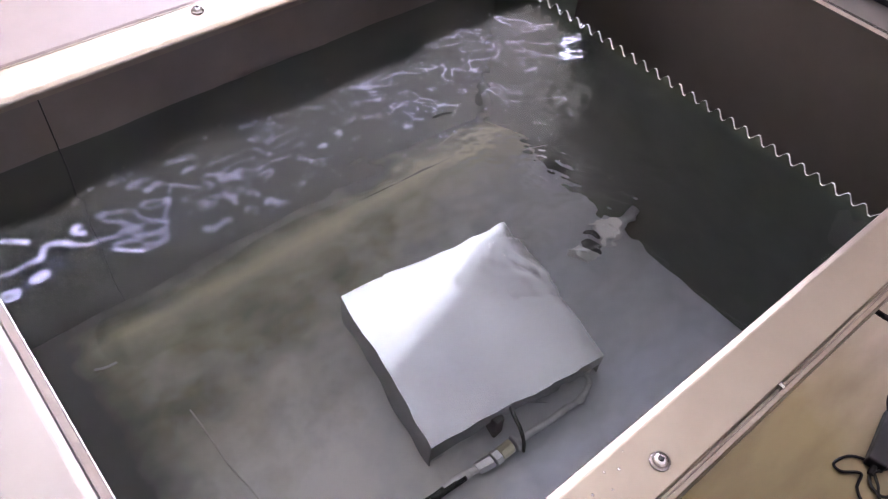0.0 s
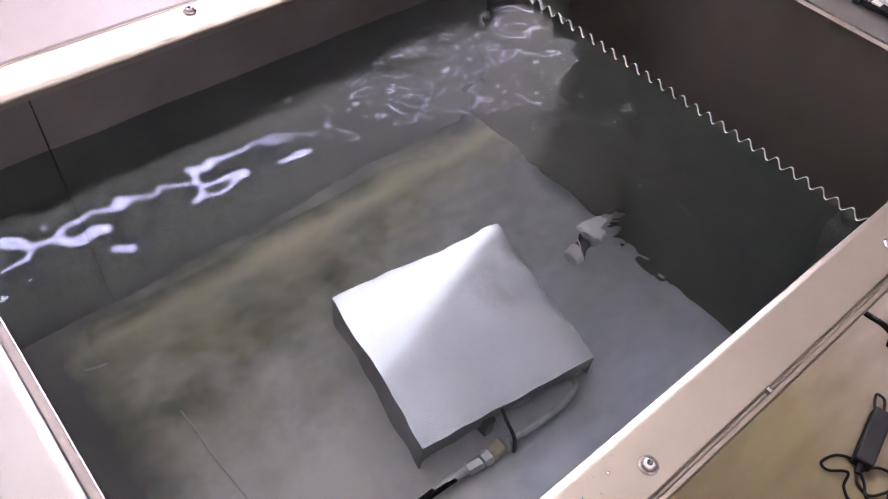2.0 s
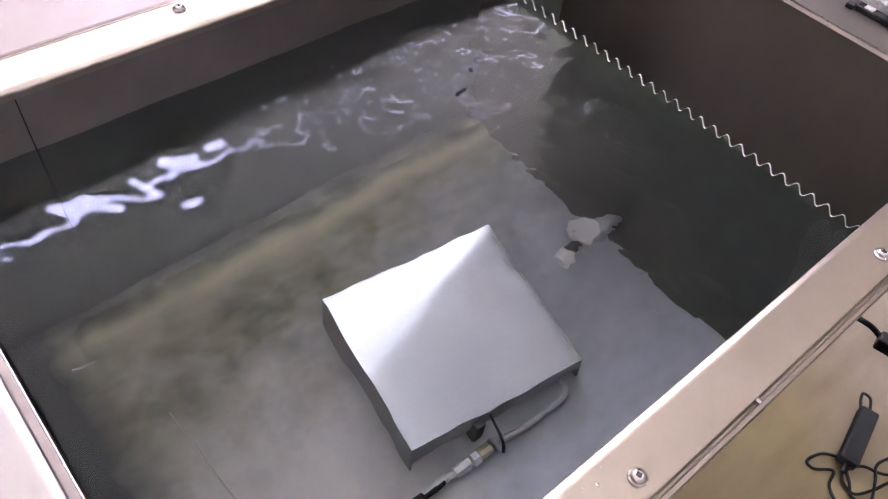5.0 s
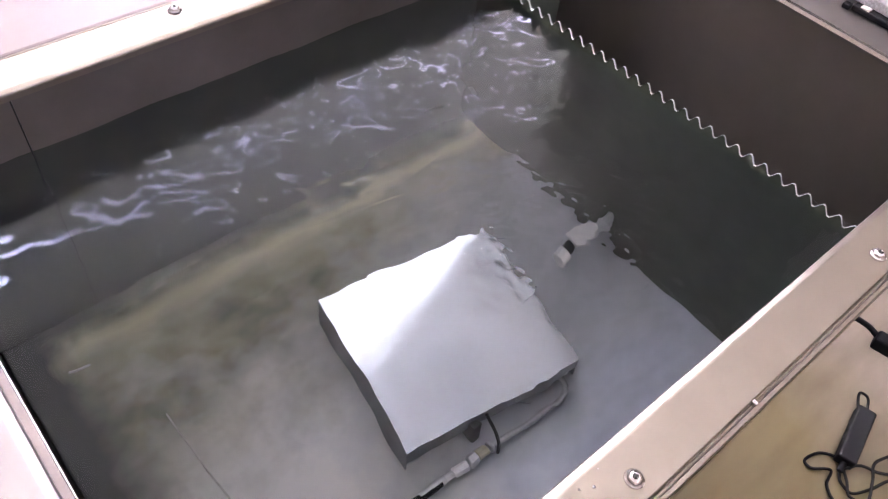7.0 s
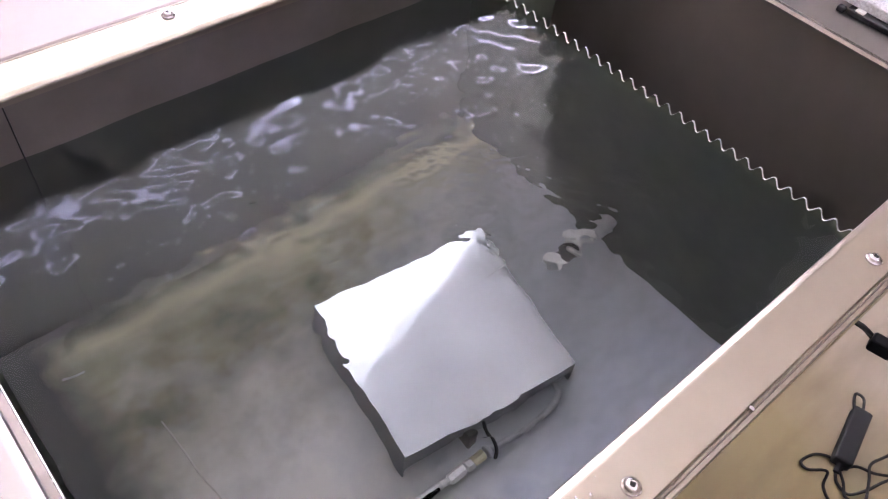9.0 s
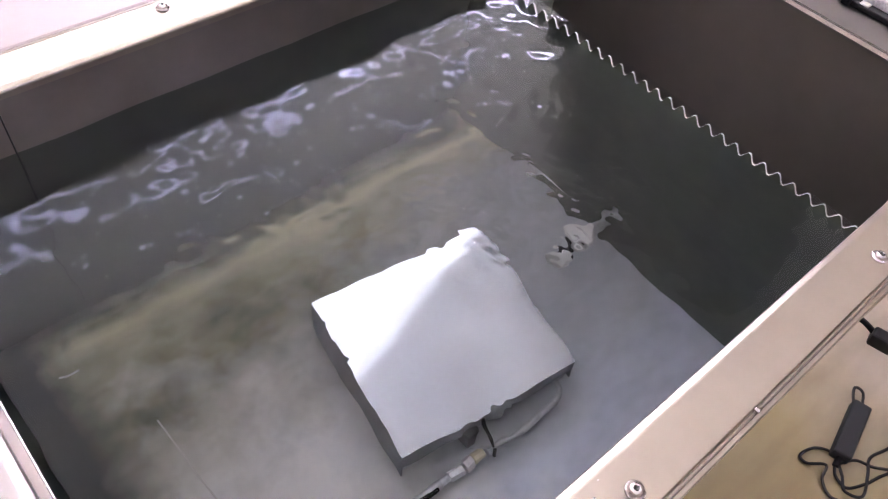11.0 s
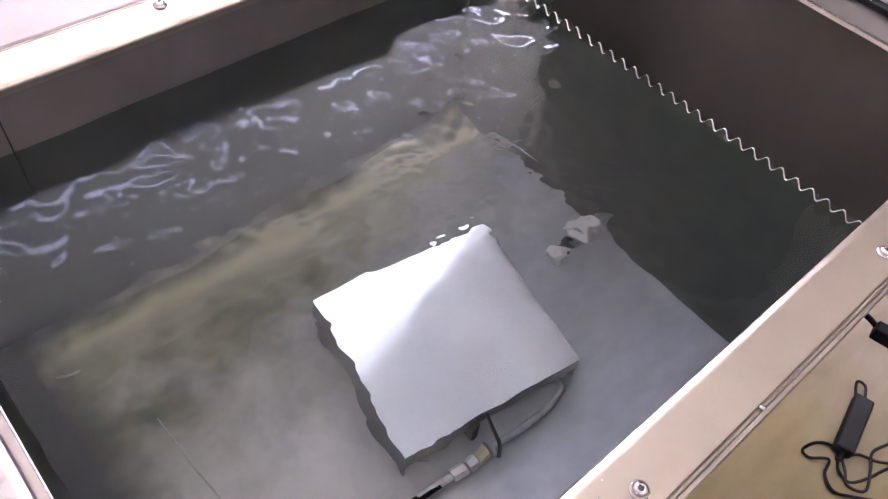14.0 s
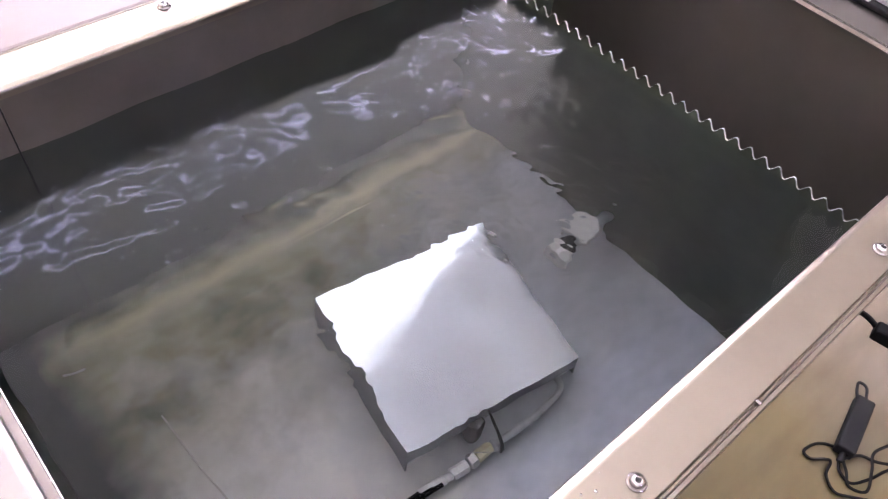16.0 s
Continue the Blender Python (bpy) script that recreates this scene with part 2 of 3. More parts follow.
# ---- the room that closes the place ----
RX0, RX1, RY0, RY1, RZ0, RZ1 = -2.4, 3.6, -2.6, 3.8, -0.9, 2.30
tagged(link("floor", block(RX0, RX1, RY0, RY1, RZ0 - 0.1, RZ0), VINYL), "yellowed vinyl floor with dark drag marks", "floor", kind="structure")
tagged(link("ceiling", block(RX0 - 0.1, RX1 + 0.1, RY0 - 0.1, RY1 + 0.1, RZ1, RZ1 + 0.1), CEILING), "plain white painted ceiling", "ceiling", kind="structure")
for nm, b in (("wall_north", (RX0, RX1, RY1, RY1 + 0.1)), ("wall_south", (RX0, RX1, RY0 - 0.1, RY0)),
              ("wall_west", (RX0 - 0.1, RX0, RY0, RY1)), ("wall_east", (RX1, RX1 + 0.1, RY0, RY1))):
    tagged(link(nm, block(*b, RZ0, RZ1), PLASTER), "plain warm beige painted wall", "wall", kind="structure")
# unseen block, added so that the water's right part mirrors something dark
tagged(link("dark_reflection_block", block(2.2, 2.5, 0.45, 1.72, RZ0, RZ1), DARK_PAINT), "unseen dark brown block added to darken the water's reflection", "wall", kind="structure")


def ceiling_light(x, y, length, half=0.034, z=1.47):
    """Slim light box hung below the ceiling, glowing above and below."""
    lamp = thing("ceiling_light", "slim bluish-white fluorescent light box hanging out of view below the ceiling", "lamp", "ceiling lights")
    part("diffuser", block(-length / 2 + 0.03, length / 2 - 0.03, -0.019, 0.019, z - 0.012, z + 0.0174, 0.006), TUBE, lamp, "glowing bluish-white diffuser")
    part("uplight", block(-length / 2 + 0.03, length / 2 - 0.03, -half, half, z + 0.024, z + 0.034, 0.003), UPLIGHT, lamp, "glowing upward-facing panel")
    part("tray", block(-length / 2 + 0.02, length / 2 - 0.02, -half - 0.006, half + 0.006, z + 0.018, z + 0.0235, 0.001), WHITE, lamp)
    for s in (-1, 1):
        part("tray_edge", block(-length / 2 + 0.02, length / 2 - 0.02, s * (half + 0.0035) - 0.002, s * (half + 0.0035) + 0.002, z + 0.0236, z + 0.037, 0.001), WHITE, lamp)
        part("end_cap", block(s * (length / 2 - 0.012) - 0.018, s * (length / 2 - 0.012) + 0.018, -0.044, 0.044, z - 0.026, z + 0.0172, 0.004), WHITE, lamp)
        part("hanger", rod((s * length * 0.36, 0, z + 0.033), (s * length * 0.36, 0, RZ1), 0.004), STAND, lamp)
    lamp.matrix_basis = pose(x, y, 0)
    return lamp


ceiling_light(0.25, 1.955, 1.55)
ceiling_light(1.85, 1.955, 1.55)
# added, unseen rows that brighten the ceiling mirrored in the water
for row in (2.45, 2.80):
    ceiling_light(1.18, row, 1.55, 0.10, 1.12)
    ceiling_light(2.80, row, 1.55, 0.10, 1.12)
# added, unseen fill lamp behind the camera
ceiling_light(0.25, -1.9, 0.95)

# ---- the tank ----
X0, X1, Y0, Y1 = -0.254, 0.362, 0.027, 0.525
XR = 0.521
tank = thing("dip_tank", "open stainless steel dipping tank with a serrated overflow weir", "tank")


def rim_profile(inner, outer, out):
    """Folded flange: rounded inner lip, flat top, small ledge outside, apron below. out is +1 or -1."""
    pts = [(inner + out * d, z) for d, z in ((0, -0.009), (0, -0.0045), (0.0003, -0.0030), (0.0010, -0.0019), (0.0034, -0.0008), (0.0050, -0.0002), (0.0065, 0.0))]
    flat = outer - out * 0.0065
    pts += [(flat - out * 0.001, 0.0), (flat, -0.001), (flat + out * 0.0002, -0.007), (flat + out * 0.0020, -0.007), (flat + out * 0.0026, -0.0024), (flat + out * 0.0032, -0.0018), (outer - out * 0.0008, -0.0022), (outer, -0.0032),
            (outer, -0.008), (outer - out * 0.007, -0.009), (outer - out * 0.0075, -0.105), (outer - out * 0.009, -0.105), (outer - out * 0.009, -0.0085), (inner + out * 0.004, -0.0042), (inner + out * 0.0015, -0.0065), (inner + out * 0.0015, -0.009)]
    return pts


rim_front = part("rim_flange", extrude_profile(rim_profile(Y0, -0.0195, -1), "x", -0.3, 0.9), RIM, tank, "tan-reflecting brushed steel rim flange")
rim_back = part("rim_flange", extrude_profile(rim_profile(Y1, 0.5735, 1), "x", -0.3, 0.9), RIM, tank, "brightly lit brushed steel rim flange")
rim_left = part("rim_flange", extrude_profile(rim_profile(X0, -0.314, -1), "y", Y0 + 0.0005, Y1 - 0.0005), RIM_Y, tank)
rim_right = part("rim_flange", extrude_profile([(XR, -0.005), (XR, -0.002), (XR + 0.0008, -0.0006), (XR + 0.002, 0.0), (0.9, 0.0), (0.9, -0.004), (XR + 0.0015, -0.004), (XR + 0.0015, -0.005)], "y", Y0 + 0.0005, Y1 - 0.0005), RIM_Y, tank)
part("rim_bead", extrude_profile([(XR - 0.0005, -0.001), (XR + 0.001, 0.0022), (XR + 0.006, 0.0022), (XR + 0.0075, 0.0003), (XR + 0.0075, -0.001)], "y", Y0 + 0.002, Y1 - 0.002), BOLT, tank, "raised bright bead along the rim edge")

# narrow folded lip inside the side rim, with a bright edge
part("inner_lip", block(X0 - 0.0016, X0 + 0.0048, Y0 + 0.0005, Y1 - 0.0005, -0.0165, -0.0150), TROUGH, tank, "dark narrow inner lip")
part("lip_edge", block(X0 + 0.0048, X0 + 0.0062, Y0 + 0.0005, Y1 - 0.0005, -0.0168, -0.0140, 0.0004), BOLT, tank)

# inner walls, single skin; the back one in two sheets with an open joint
SEAM = -0.153
part("wall_panel", block(-0.30, SEAM - 0.0008, Y1 + 0.0017, Y1 + 0.0035, BED - 0.01, -0.004), WALL, tank)
part("wall_panel", block(SEAM + 0.0008, 0.53, Y1 + 0.0017, Y1 + 0.0035, BED - 0.01, -0.004), WALL, tank)
part("joint_strip", block(SEAM - 0.01, SEAM + 0.01, Y1 + 0.0045, Y1 + 0.006, BED - 0.01, -0.006), DARK, tank)
part("wall_panel", block(-0.27, 0.53, Y0 - 0.0035, Y0 - 0.0017, BED - 0.01, -0.004), WALL, tank)
part("wall_panel", block(X0 - 0.0035, X0 - 0.0017, Y0, Y1, BED - 0.01, -0.004), WALL, tank)
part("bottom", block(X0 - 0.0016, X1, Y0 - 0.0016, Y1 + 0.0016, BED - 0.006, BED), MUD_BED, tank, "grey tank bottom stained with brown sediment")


def weir_plate():
    """Thin plate along y with a rounded saw-tooth top edge."""
    pitch, low, high = 0.0158, -0.0625, -0.0535
    bm = bmesh.new()
    n = int((Y1 - Y0) / pitch * 8)
    cols = []
    for i in range(n + 1):
        y = Y0 + (Y1 - Y0) * i / n
        u = ((y - 0.0595) / pitch) % 1.0
        tri = 1 - abs(2 * u - 1)
        top = low + (high - low) * (tri * tri * (3 - 2 * tri))
        cols.append([bm.verts.new((x, y, z)) for x, z in ((X1, BED), (X1, top), (X1 + 0.0020, top), (X1 + 0.0020, BED))])
    for a, b in zip(cols, cols[1:]):
        for k in range(3):
            bm.faces.new((a[k], a[k + 1], b[k + 1], b[k]))
    bm.faces.new(cols[0])
    bm.faces.new(cols[-1])
    bmesh.ops.recalc_face_normals(bm, faces=bm.faces)
    return bm


weir = part("weir", weir_plate(), FILM, tank, "serrated steel overflow weir")
# paler upward edges on the teeth: the light they catch, put into the colour
weir.data.materials.append(DULL)
for f in weir.data.polygons:
    if f.normal.z > 0.2:
        f.material_index = 1
part("trough_bottom", block(X1 + 0.0021, XR + 0.0017, Y0, Y1, -0.36, -0.354), TROUGH, tank)
part("trough_wall", block(XR + 0.0017, XR + 0.0035, Y0, Y1, -0.36, -0.004), TROUGH, tank, "dark reflecting steel trough wall")


def screw(x, y):
    """Domed washer-head screw with a cross recess."""
    s = part("screw", lathe([(0.0072, 0), (0.0074, 0.0007), (0.0068, 0.0014), (0.0056, 0.0018), (0.0054, 0.0026), (0.0046, 0.0040), (0.0030, 0.0048), (0.0019, 0.0050), (0.0016, 0.0030), (0, 0.0028)], 28), BOLT, rim_front if y < 0.2 else rim_back, "", True)
    s.location = (x, y, 0.0001)
    s.scale = (0.86, 0.86, 0.9)
    turn = random.uniform(0, 90)
    for k in (0, 90):
        c = part("recess", block(-0.0021, 0.0021, -0.0006, 0.0006, 0.0040, 0.00515), DARK, s)
        c.matrix_basis = pose(0, 0, 0, 0, 0, turn + k)


for sx in (-0.28, 0.0, 0.282, 0.564, 0.846):
    screw(sx, 0.0005)
for sx in (-0.275, 0.007, 0.289, 0.571):
    screw(sx, 0.5555)

# small weld spatters and the clip on the outer ledge
bmw = bmesh.new()
for sx, sy, sr in ((-0.022, 0.012, 0.0012), (-0.030, 0.016, 0.0008), (-0.034, 0.006, 0.0007), (-0.045, 0.011, 0.001), (-0.012, 0.018, 0.0006)):
    lathe([(sr, 0), (sr * 0.8, sr * 0.4), (0, sr * 0.6)], 8, bmw, Matrix.Translation((sx, sy, 0)))
part("weld_spatter", bmw, BOLT, rim_front)
part("edge_clip", block(0.0995, 0.1025, -0.0165, -0.0125, -0.004, 0.0004, 0.0006), BOLT, rim_front)

# stand below, set back under the tank
for lx in (-0.22, 0.50):
    for ly in (0.13, 0.50):
        part("leg", block(lx - 0.02, lx + 0.02, ly - 0.02, ly + 0.02, RZ0, BED - 0.036, 0.003), STAND, tank)
part("stand_rail", block(-0.24, 0.52, 0.11, 0.52, BED - 0.036, BED - 0.0062, 0.002), STAND, tank)


# ---- what lies in the water ----
def sediment_bank():
    """Soft ridge of silt drifted along the foot of the back wall and round the corner."""
    bm = bmesh.new()
    nx, ny = 150, 26
    grid = []
    for i in range(nx + 1):
        row = []
        x = -0.208 + 0.516 * i / nx
        for j in range(ny + 1):
            v = j / ny
            wob = 0.010 * noise.noise(Vector((x * 9, 3.1, 0)))
            y = 0.400 + 0.122 * v + 0.3 * wob - 0.015 * x
            h = 0.008 * math.sin(math.pi * v ** 1.9) ** 2
            fade = min(1, (x + 0.208) / 0.03, (0.308 - x) / 0.12)
            h *= max(0, fade) ** 2 * (0.9 + 0.4 * noise.noise(Vector((x * 22, y * 30, 1.7))))
            row.append(bm.verts.new((x, y, BED - 0.001 + h)))
        grid.append(row)
    for a, b in zip(grid, grid[1:]):
        for j in range(ny):
            bm.faces.new((a[j], b[j], b[j + 1], a[j + 1]))
    return bm


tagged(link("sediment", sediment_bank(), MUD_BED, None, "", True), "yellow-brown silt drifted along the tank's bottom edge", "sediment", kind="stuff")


def cover_box():
    """Low upturned steel box on four feet, its thin top slightly buckled."""
    box = thing("heater_cover", "shiny stainless steel box cover standing on the tank bottom", "metal box")
    w, d, top, low = 0.104, 0.093, 0.066, 0.024
    bm = bmesh.new()
    n = 64

    def height(u, v):
        side = v - 0.55 * u - 0.42
        fold = 0.0115 * 0.5 * (math.sqrt(side * side + 0.01) - side)
        fold += 0.0006 * 0.5 * (math.sqrt(side * side + 0.01) + side)
        bow = 0.0006 * (1 - u * u) * (1 - v * v)
        return top + 0.003 + bow - fold + 0.0003 * noise.noise(Vector((u * 2, v * 2, 0.3)))
    g = [[bm.verts.new((w * (2 * i / n - 1), d * (2 * j / n - 1), height(2 * i / n - 1, 2 * j / n - 1))) for j in range(n + 1)] for i in range(n + 1)]
    for i in range(n):
        for j in range(n):
            bm.faces.new((g[i][j], g[i + 1][j], g[i + 1][j + 1], g[i][j + 1]))
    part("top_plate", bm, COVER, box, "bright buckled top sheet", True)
    for nm, fixed, sign in (("side_panel", "u", -1), ("side_panel", "u", 1), ("front_panel", "v", -1), ("back_panel", "v", 1)):
        bm = bmesh.new()
        cols = []
        for i in range(n + 1):
            q = 2 * i / n - 1
            u, v = (sign, q) if fixed == "u" else (q, sign)
            zt = height(u, v) - 0.0004
            ring = []
            foot = low if nm == "front_panel" else 0.003
            for inset, z in ((0.9995, foot), (0.9995, zt), (0.985, zt), (0.985, foot)):
                x, y = w * u, d * v
                if fixed == "u":
                    x *= inset
                else:
                    y *= inset
                ring.append(bm.verts.new((x, y, z)))
            cols.append(ring)
        for a, b in zip(cols, cols[1:]):
            for k in range(4):
                bm.faces.new((a[k], a[(k + 1) % 4], b[(k + 1) % 4], b[k]))
        bm.faces.new(cols[0])
        bm.faces.new(cols[-1])
        bmesh.ops.recalc_face_normals(bm, faces=bm.faces)
        part(nm, bm, SHADED_SIDE, box, "dull side sheet, its shade in the colour")
    for sx in (-1, 1):
        for sy in (-1, 1):
            part("foot", block(sx * (w - 0.012) - 0.008, sx * (w - 0.012) + 0.008, sy * (d - 0.012) - 0.008, sy * (d - 0.012) + 0.008, 0, low + 0.006, 0.002), DULL, box)
    box.matrix_basis = pose(0.110, 0.2575, BED, 0, 0, -8.3)
    return box


cover_box()


def drain_line():
    """Threaded fittings in a row, a thin bent tube looping under the cover."""
    line = thing("pipe_fitting", "row of worn threaded pipe fittings with a bent tube", "pipe")
    z = BED + 0.012
    y = 0.146
    part("pipe", rod((-0.07, y + 0.006, z), (0.012, y + 0.003, z), 0.0045), RUBBER, line, "black hose end")
    part("nipple", rod((-0.012, y + 0.005, z), (0.016, y + 0.003, z), 0.0046), GALV, line, "", True)
    part("collar", rod((0.016, y + 0.003, z), (0.026, y + 0.002, z), 0.0038), GALV, line, "", True)
    part("hex_nut", rod((0.026, y + 0.002, z), (0.044, y, z), 0.0062, 6), GALV, line)
    part("hex_nut", rod((0.046, y, z), (0.055, y, z), 0.0074, 6), GALV, line)
    part("union", rod((0.0555, y, z), (0.070, y, z), 0.0066, 8), BRASS, line, "yellowish brass union")
    part("end_plate", rod((0.072, y - 0.001, z), (0.076, y - 0.001, z), 0.0080, 20), DULL, line)
    part("bent_tube", hose([(0.074, y, z), (0.098, y - 0.004, z), (0.13, y - 0.006, z), (0.160, y - 0.006, z), (0.177, y + 0.002, z), (0.176, y + 0.022, z + 0.002), (0.165, y + 0.05, z + 0.002), (0.15, y + 0.09, z + 0.002)], 0.0036, 10), DULL, line, "", True)
    part("strap", hose([(0.078, y - 0.010, z - 0.008), (0.079, y - 0.006, z + 0.012), (0.082, y + 0.010, z + 0.026), (0.086, y + 0.026, z + 0.034)], 0.0018, 8), DARK, line, "", True)
    part("bracket", block(0.064, 0.076, y + 0.016, y + 0.03, BED, z + 0.026, 0.002), DARK, line)
    return line


drain_line()


def wall_valve():
    """Ball valve on a short stub from the weir plate, with a broad white lever."""
    v = thing("drain_valve", "small valve with a white lever on the tank wall", "valve")
    z = -0.345
    part("stub", rod((X1 - 0.0002, 0.256, z), (0.325, 0.255, z), 0.0095), DULL, v, "", True)
    part("body", rod((0.327, 0.255, z), (0.300, 0.256, z), 0.0100, 6), GALV, v)
    bm = bmesh.new()
    tri = [(0.292, 0.270), (0.329, 0.262), (0.329, 0.250), (0.297, 0.242)]
    lo = [bm.verts.new((x, y, z + 0.013)) for x, y in tri]
    hi = [bm.verts.new((x, y, z + 0.020)) for x, y in tri]
    bm.faces.new(lo[::-1])
    bm.faces.new(hi)
    for k in range(4):
        bm.faces.new((lo[k], lo[(k + 1) % 4], hi[(k + 1) % 4], hi[k]))
    bmesh.ops.bevel(bm, geom=list(bm.edges), offset=0.002, segments=2, affect="EDGES")
    part("lever", bm, WHITE, v, "broad white lever")
    part("outlet", rod((0.298, 0.256, z), (0.284, 0.255, z - 0.004), 0.0075), DARK, v)
    part("cap", rod((0.283, 0.255, z - 0.004), (0.268, 0.253, z - 0.006), 0.0105, 10), WHITE, v, "white end cap")
    part("spindle", rod((0.314, 0.256, z + 0.008), (0.314, 0.256, z + 0.0135), 0.005), BOLT, v)
    return v


wall_valve()
wire = link("wire", hose([(-0.158, 0.373, BED + 0.0015), (-0.157, 0.352, BED + 0.0016), (-0.156, 0.333, BED + 0.0015), (-0.155, 0.305, BED + 0.0017), (-0.152, 0.271, BED + 0.0015), (-0.150, 0.225, BED + 0.0015)], 0.0008, 8), PALE, None, "", True)
tagged(wire, "thin pale wire lying on the tank bottom", "wire")
wire2 = link("wire", hose([(-0.212, 0.462, BED + 0.012), (-0.203, 0.458, BED + 0.014), (-0.192, 0.457, BED + 0.014)], 0.0012, 8), PALE, None, "", True)
tagged(wire2, "short pale wire end on the silt", "wire")


# ---- the water's surface ----
def sheet_mesh(name, gx, gy, gz, mat, keep=None):
    """A grid of heights as a smooth mesh; with keep, a lens with a flat underside over the kept points alone."""
    nx, ny = gx.shape
    co = np.stack([gx, gy, gz], -1).reshape(-1, 3)
    idx = np.arange(nx * ny).reshape(nx, ny)
    quads = np.stack([idx[:-1, :-1], idx[1:, :-1], idx[1:, 1:], idx[:-1, 1:]], -1).reshape(-1, 4)
    if keep is not None:
        quads = quads[keep.reshape(-1)[quads].any(axis=1)]
        low = np.stack([gx, gy, np.zeros_like(gx)], -1).reshape(-1, 3)
        co, quads = np.concatenate([co, low]), np.concatenate([quads, quads[:, ::-1] + nx * ny])
        used, back = np.unique(quads, return_inverse=True)
        co, quads = co[used], back.reshape(-1, 4)
    me = bpy.data.meshes.new(name)
    me.from_pydata(co.tolist(), [], quads.tolist())
    for p in me.polygons:
        p.use_smooth = True
    me.materials.append(mat)
    ob = new(name, me)
    ob.visible_shadow = False
    return ob


def swell(gx, gy, rng, count, short, wide, slope, spread=0.75):
    """A sum of sine waves of lengths from short to short * wide, each of the same slope, running about the basin's diagonal."""
    h = np.zeros_like(gx)
    for _ in range(count):
        k = 2 * math.pi / (short * wide ** rng.uniform(0, 1))
        a = math.pi / 4 + rng.normal(0, spread)
        h += slope / k * np.sin(k * (gx * math.cos(a) + gy * math.sin(a)) + rng.uniform(0, 6.3))
    return h


def water_sheet():
    """Wavy sheet a little larger than the basin, its edges hidden under the rim's folds."""
    xs = np.linspace(X0 - 0.030, X1 + 0.0120, 460)
    ys = np.linspace(Y0 - 0.030, Y1 + 0.030, 400)
    gx, gy = np.meshgrid(xs, ys, indexing="ij")
    rng = np.random.default_rng(7)
    # livelier over the inlet towards the far corner, calmer near the front
    live = 0.55 + 1.0 * np.exp(-(((gx - 0.26) / 0.13) ** 2 + ((gy - 0.44) / 0.12) ** 2))
    h = live * (swell(gx, gy, rng, 44, 0.034, 4.0, SLOPE) + swell(gx, gy, rng, 16, 0.016, 1.8, SLOPE * 0.9))
    ob = sheet_mesh("water", gx, gy, np.clip(h, -0.0030, 0.0030), WATER_MAT)
    ob.location = (0, 0, WATER)
    return tagged(ob, "rippling murky greenish water surface in the tank", "water", kind="structure")


def ripple_patch(seed, length, width, short, slope, roll):
    """Raised lens of choppy water riding on the surface, thinning out to nothing at its edge."""
    u, v = np.meshgrid(np.linspace(-1, 1, 210), np.linspace(-1, 1, 180), indexing="ij")
    rng = np.random.default_rng(seed)
    gx, gy = u * length / 2, v * width / 2
    wob = 1 + 0.25 * np.sin(3 * np.arctan2(v, u) + seed) + 0.12 * np.sin(5 * np.arctan2(v, u) + 2 * seed)
    fade = np.clip((1 - np.hypot(u, v) * wob) / 0.55, 0, 1)
    fade = fade * fade * (3 - 2 * fade)
    h = swell(gx, gy, rng, 34, short, 2.4, slope) + swell(gx, gy, rng, 10, 0.030, 1.8, roll)
    top = 0.0001 + fade * np.clip(0.0038 + h, 0.0002, 0.0080)
    ob = sheet_mesh("ripples", gx, gy, top, RIPPLE_MAT, fade > 0)
    return tagged(ob, "choppy ripples spreading over the water from the inlet", "ripples", "ripples on the water", "stuff")


SLOPE = 0.0046
water = water_sheet()
ripples = [ripple_patch(3, 0.24, 0.22, 0.013, 0.052, 0.080), ripple_patch(5, 0.17, 0.15, 0.0062, 0.040, 0.025),
           ripple_patch(8, 0.32, 0.21, 0.013, 0.044, 0.080), ripple_patch(11, 0.16, 0.16, 0.0085, 0.036, 0.050), ripple_patch(14, 0.16, 0.15, 0.0075, 0.028, 0.035)]

# ---- beside the tank ----
bench = thing("worktop", "pinkish grey laminate worktop behind the tank", "worktop")
part("top", block(-1.3, 0.95, 0.5765, 1.10, -0.030, -0.004, 0.003), LAMINATE, bench)
for lx in (-1.25, 0.9):
    for ly in (0.63, 1.05):
        part("leg", block(lx - 0.02, lx + 0.02, ly - 0.02, ly + 0.02, RZ0, -0.030, 0.002), STAND, bench)

unit = thing("control_unit", "flat silver unit with a black base on the rim", "control unit")
part("base", block(0.571, 0.80, -0.01, 0.194, 0.0, 0.0065, 0.0015), BLACK, unit, "black base edge")
part("clip", block(0.5712, 0.5788, 0.176, 0.186, 0.0064, 0.0085, 0.0008), WHITE, unit)
part("catch", block(0.567, 0.575, 0.1945, 0.203, 0.0, 0.006, 0.0015), BLACK, unit)
part("casing", block(0.579, 0.80, -0.01, 0.208, 0.0066, 0.018, 0.002), FROST, unit, "mottled silver casing")

FLOOR = RZ0
adapter = thing("power_adapter", "black laptop-style power adapter with tangled cable on the floor", "power adapter")
body = part("body", block(-0.072, 0.066, -0.018, 0.018, 0.0, 0.028, 0.005, segments=3), BLACK, adapter)
body.matrix_basis = pose(0.918, -0.120, FLOOR, 0, 0, 13)
adapter.location = (-0.014, 0.004, 0)
sleeve = part("strain_relief", rod((-0.062, 0, 0.014), (-0.09, 0, 0.008), 0.006), RUBBER, body)
zc = FLOOR + 0.005
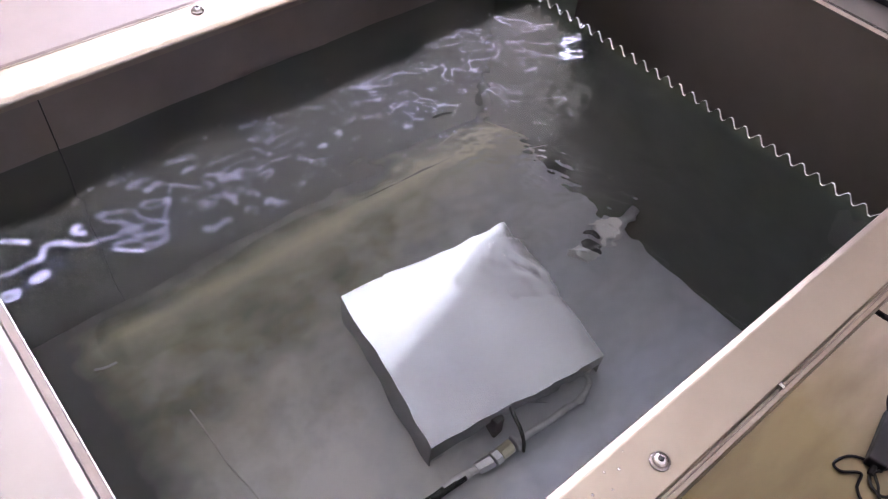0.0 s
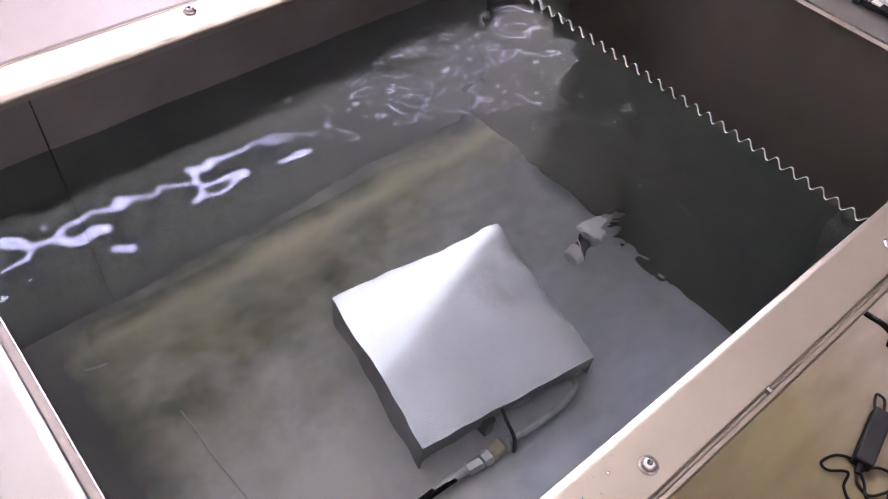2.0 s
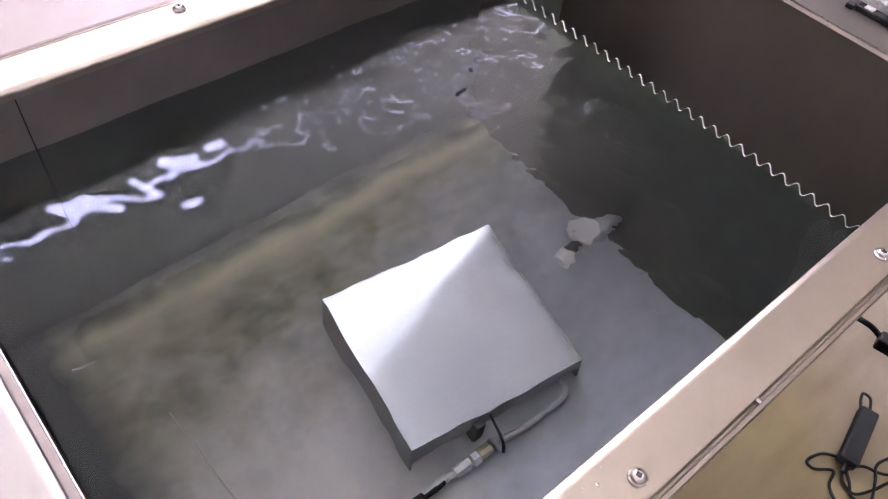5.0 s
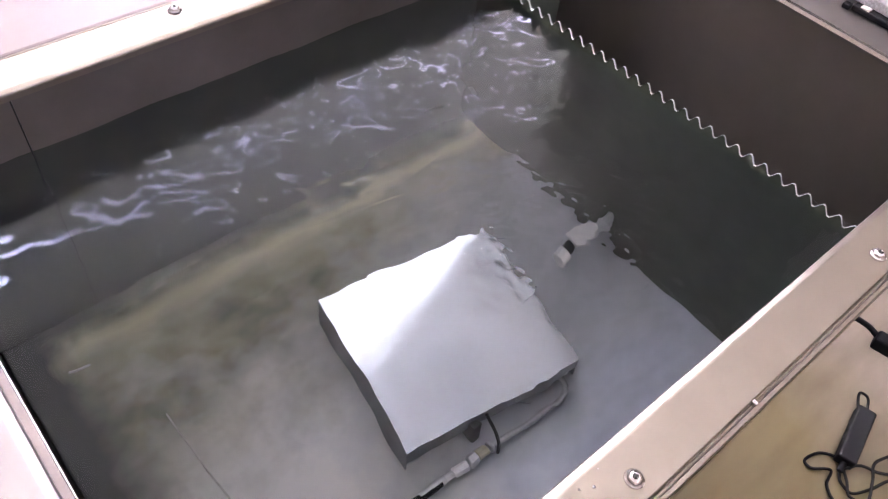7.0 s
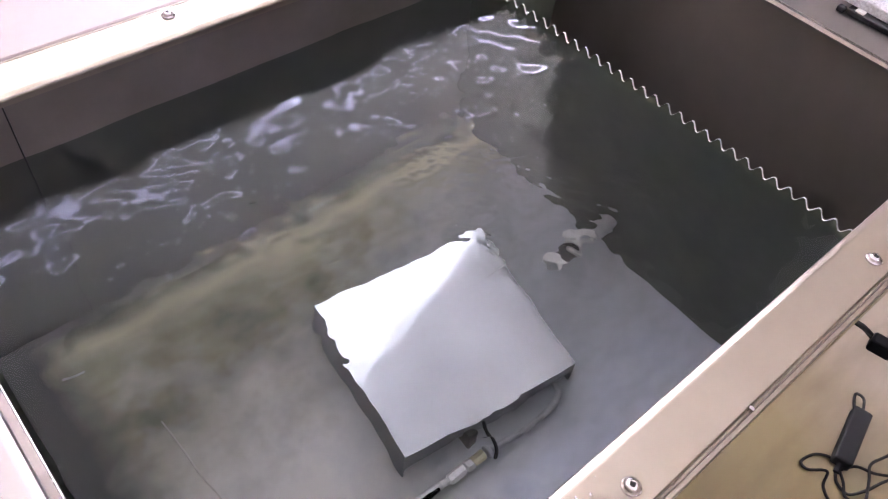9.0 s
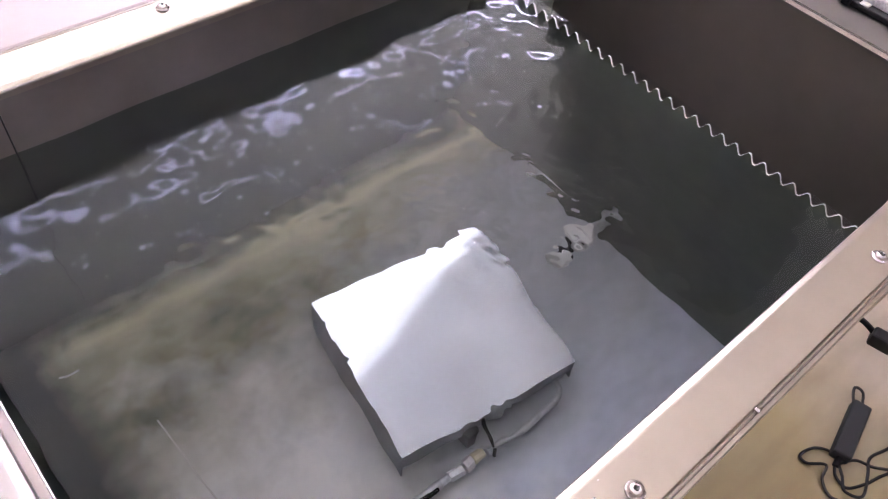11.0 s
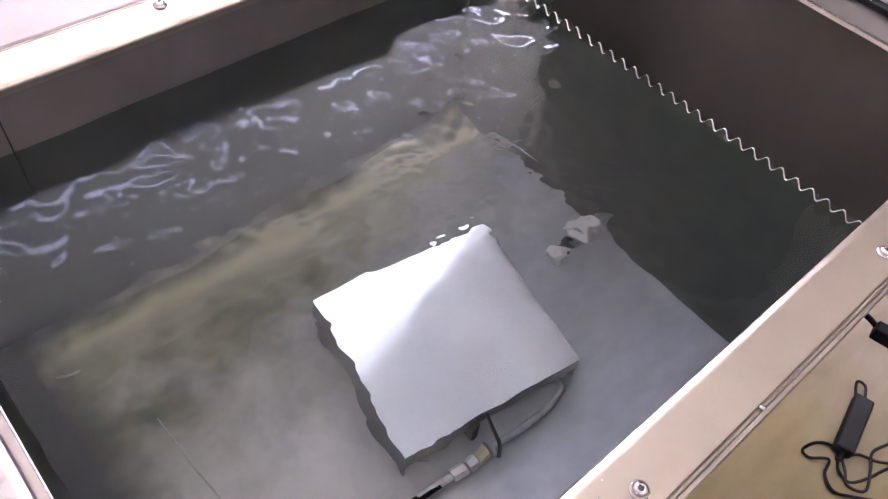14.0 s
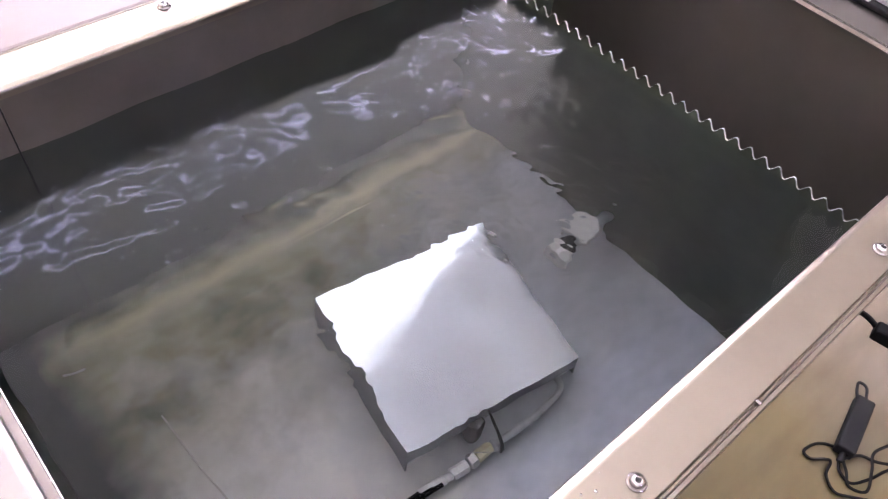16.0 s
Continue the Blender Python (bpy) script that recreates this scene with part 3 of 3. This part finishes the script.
part("cable", hose([(0.845, -0.140, zc), (0.852, -0.118, zc), (0.833, -0.094, zc), (0.799, -0.085, zc), (0.795, -0.102, zc), (0.818, -0.128, zc + 0.004), (0.789, -0.139, zc), (0.772, -0.166, zc), (0.788, -0.192, zc), (0.824, -0.233, zc), (0.87, -0.28, zc), (0.98, -0.33, zc)], 0.0028), RUBBER, adapter, "", True)
part("cable", hose([(0.830, -0.141, zc), (0.815, -0.153, zc), (0.812, -0.178, zc), (0.848, -0.197, zc), (0.882, -0.207, zc), (0.95, -0.23, zc), (1.05, -0.24, zc)], 0.0028), RUBBER, adapter, "", True)
part("cable", hose([(0.838, -0.142, zc + 0.006), (0.872, -0.160, zc + 0.005), (0.893, -0.196, zc + 0.004), (0.96, -0.25, zc), (1.1, -0.3, zc)], 0.0028), RUBBER, adapter, "", True)
part("cable", hose([(0.842, -0.139, zc + 0.004), (0.822, -0.16, zc + 0.004), (0.80, -0.178, zc + 0.004), (0.818, -0.205, zc + 0.003), (0.862, -0.19, zc + 0.006), (0.90, -0.175, zc + 0.004), (0.96, -0.19, zc), (1.08, -0.2, zc)], 0.0028), RUBBER, adapter, "", True)
part("cable", hose([(0.960, -0.098, FLOOR + 0.022), (0.985, -0.080, FLOOR + 0.026), (1.006, -0.076, FLOOR + 0.022), (1.008, -0.092, FLOOR + 0.02), (0.978, -0.107, FLOOR + 0.02)], 0.0028), RUBBER, adapter, "", True)

lead = thing("power_cable", "black power cable with a plug hanging below the tank", "cable")
plug = part("plug", block(-0.012, 0.012, -0.018, 0.018, -0.012, 0.012, 0.004), BLACK, lead)
plug.matrix_basis = pose(0.748, -0.045, -0.505, 0, 0, 12)
part("lead", hose([(0.755, 0.012, -0.505), (0.754, -0.01, -0.502), (0.750, -0.032, -0.505)], 0.0045), RUBBER, lead, "", True)
part("lead", hose([(0.744, -0.060, -0.505), (0.748, -0.085, -0.512), (0.80, -0.13, -0.56), (0.95, -0.19, -0.72), (1.12, -0.24, FLOOR + 0.005), (1.3, -0.28, FLOOR + 0.005)], 0.0045), RUBBER, lead, "", True)
part("conduit", hose([(0.755, 0.01, -0.505), (0.72, 0.08, -0.48), (0.60, 0.2, -0.44), (0.50, 0.25, BED - 0.02)], 0.0045), RUBBER, lead, "", True)


# how choppy the bath is, from calm to lively, second by second
UNREST = [(0.0, 0.85), (1.0, 0.6), (2.0, 0.25), (2.8, 0.0), (4.2, 0.0), (5.2, 0.4), (6.4, 0.75), (8.0, 1.0), (16.0, 1.0)]
# where each ripple patch lies in calm and in lively water
CALM_SPOT = [(0.265, 0.470), (0.285, 0.230), (0.230, 0.475), (0.278, 0.170), (0.280, 0.115)]
LIVELY_SPOT = [(0.205, 0.375), (0.105, 0.250), (-0.050, 0.400), (0.175, 0.185), (-0.030, 0.185)]


def motions():
    """The water rocks to and fro in the basin while ripple patches drift out over it."""
    rows = []
    for i in range(107):
        t = min(16.0, i * 0.15)
        y = 0.0125 * math.sin(2 * math.pi * t / 1.9) + 0.0065 * math.sin(2 * math.pi * t / 0.83 + 1.0)
        x = 0.0060 * math.sin(2 * math.pi * t / 1.37 + 0.6) - 0.004
        z = 0.0004 * math.sin(2 * math.pi * t / 1.1 + 2.0)
        rows.append((t, pose(x, y, WATER + z, 0.15 * math.sin(2 * math.pi * t / 1.5), 0.14 * math.sin(2 * math.pi * t / 1.15 + 1.4), 1.2 * math.sin(2 * math.pi * t / 2.3))))
    walk(water, rows)
    for n, patch in enumerate(ripples):
        rows = []
        (cx, cy), (lx, ly) = CALM_SPOT[n], LIVELY_SPOT[n]
        for i in range(107):
            t = min(16.0, i * 0.15)
            a = float(np.interp(t, [p[0] for p in UNREST], [p[1] for p in UNREST]))
            x = cx + (lx - cx) * a + (0.006 + 0.016 * a) * math.sin(2 * math.pi * t / (1.3 + 0.21 * n) + 1.7 * n)
            y = cy + (ly - cy) * a + (0.005 + 0.011 * a) * math.sin(2 * math.pi * t / (1.1 + 0.17 * n) + 0.9 * n)
            turn = 6 * math.sin(2 * math.pi * t / (2.1 + 0.3 * n) + n) - 14 * n + 20
            rows.append((t, pose(x, y, WATER + 0.0036 + 0.0088 * (n % 2) + 0.0002 * n, 0, 0, turn)))
        walk(patch, rows)


motions()
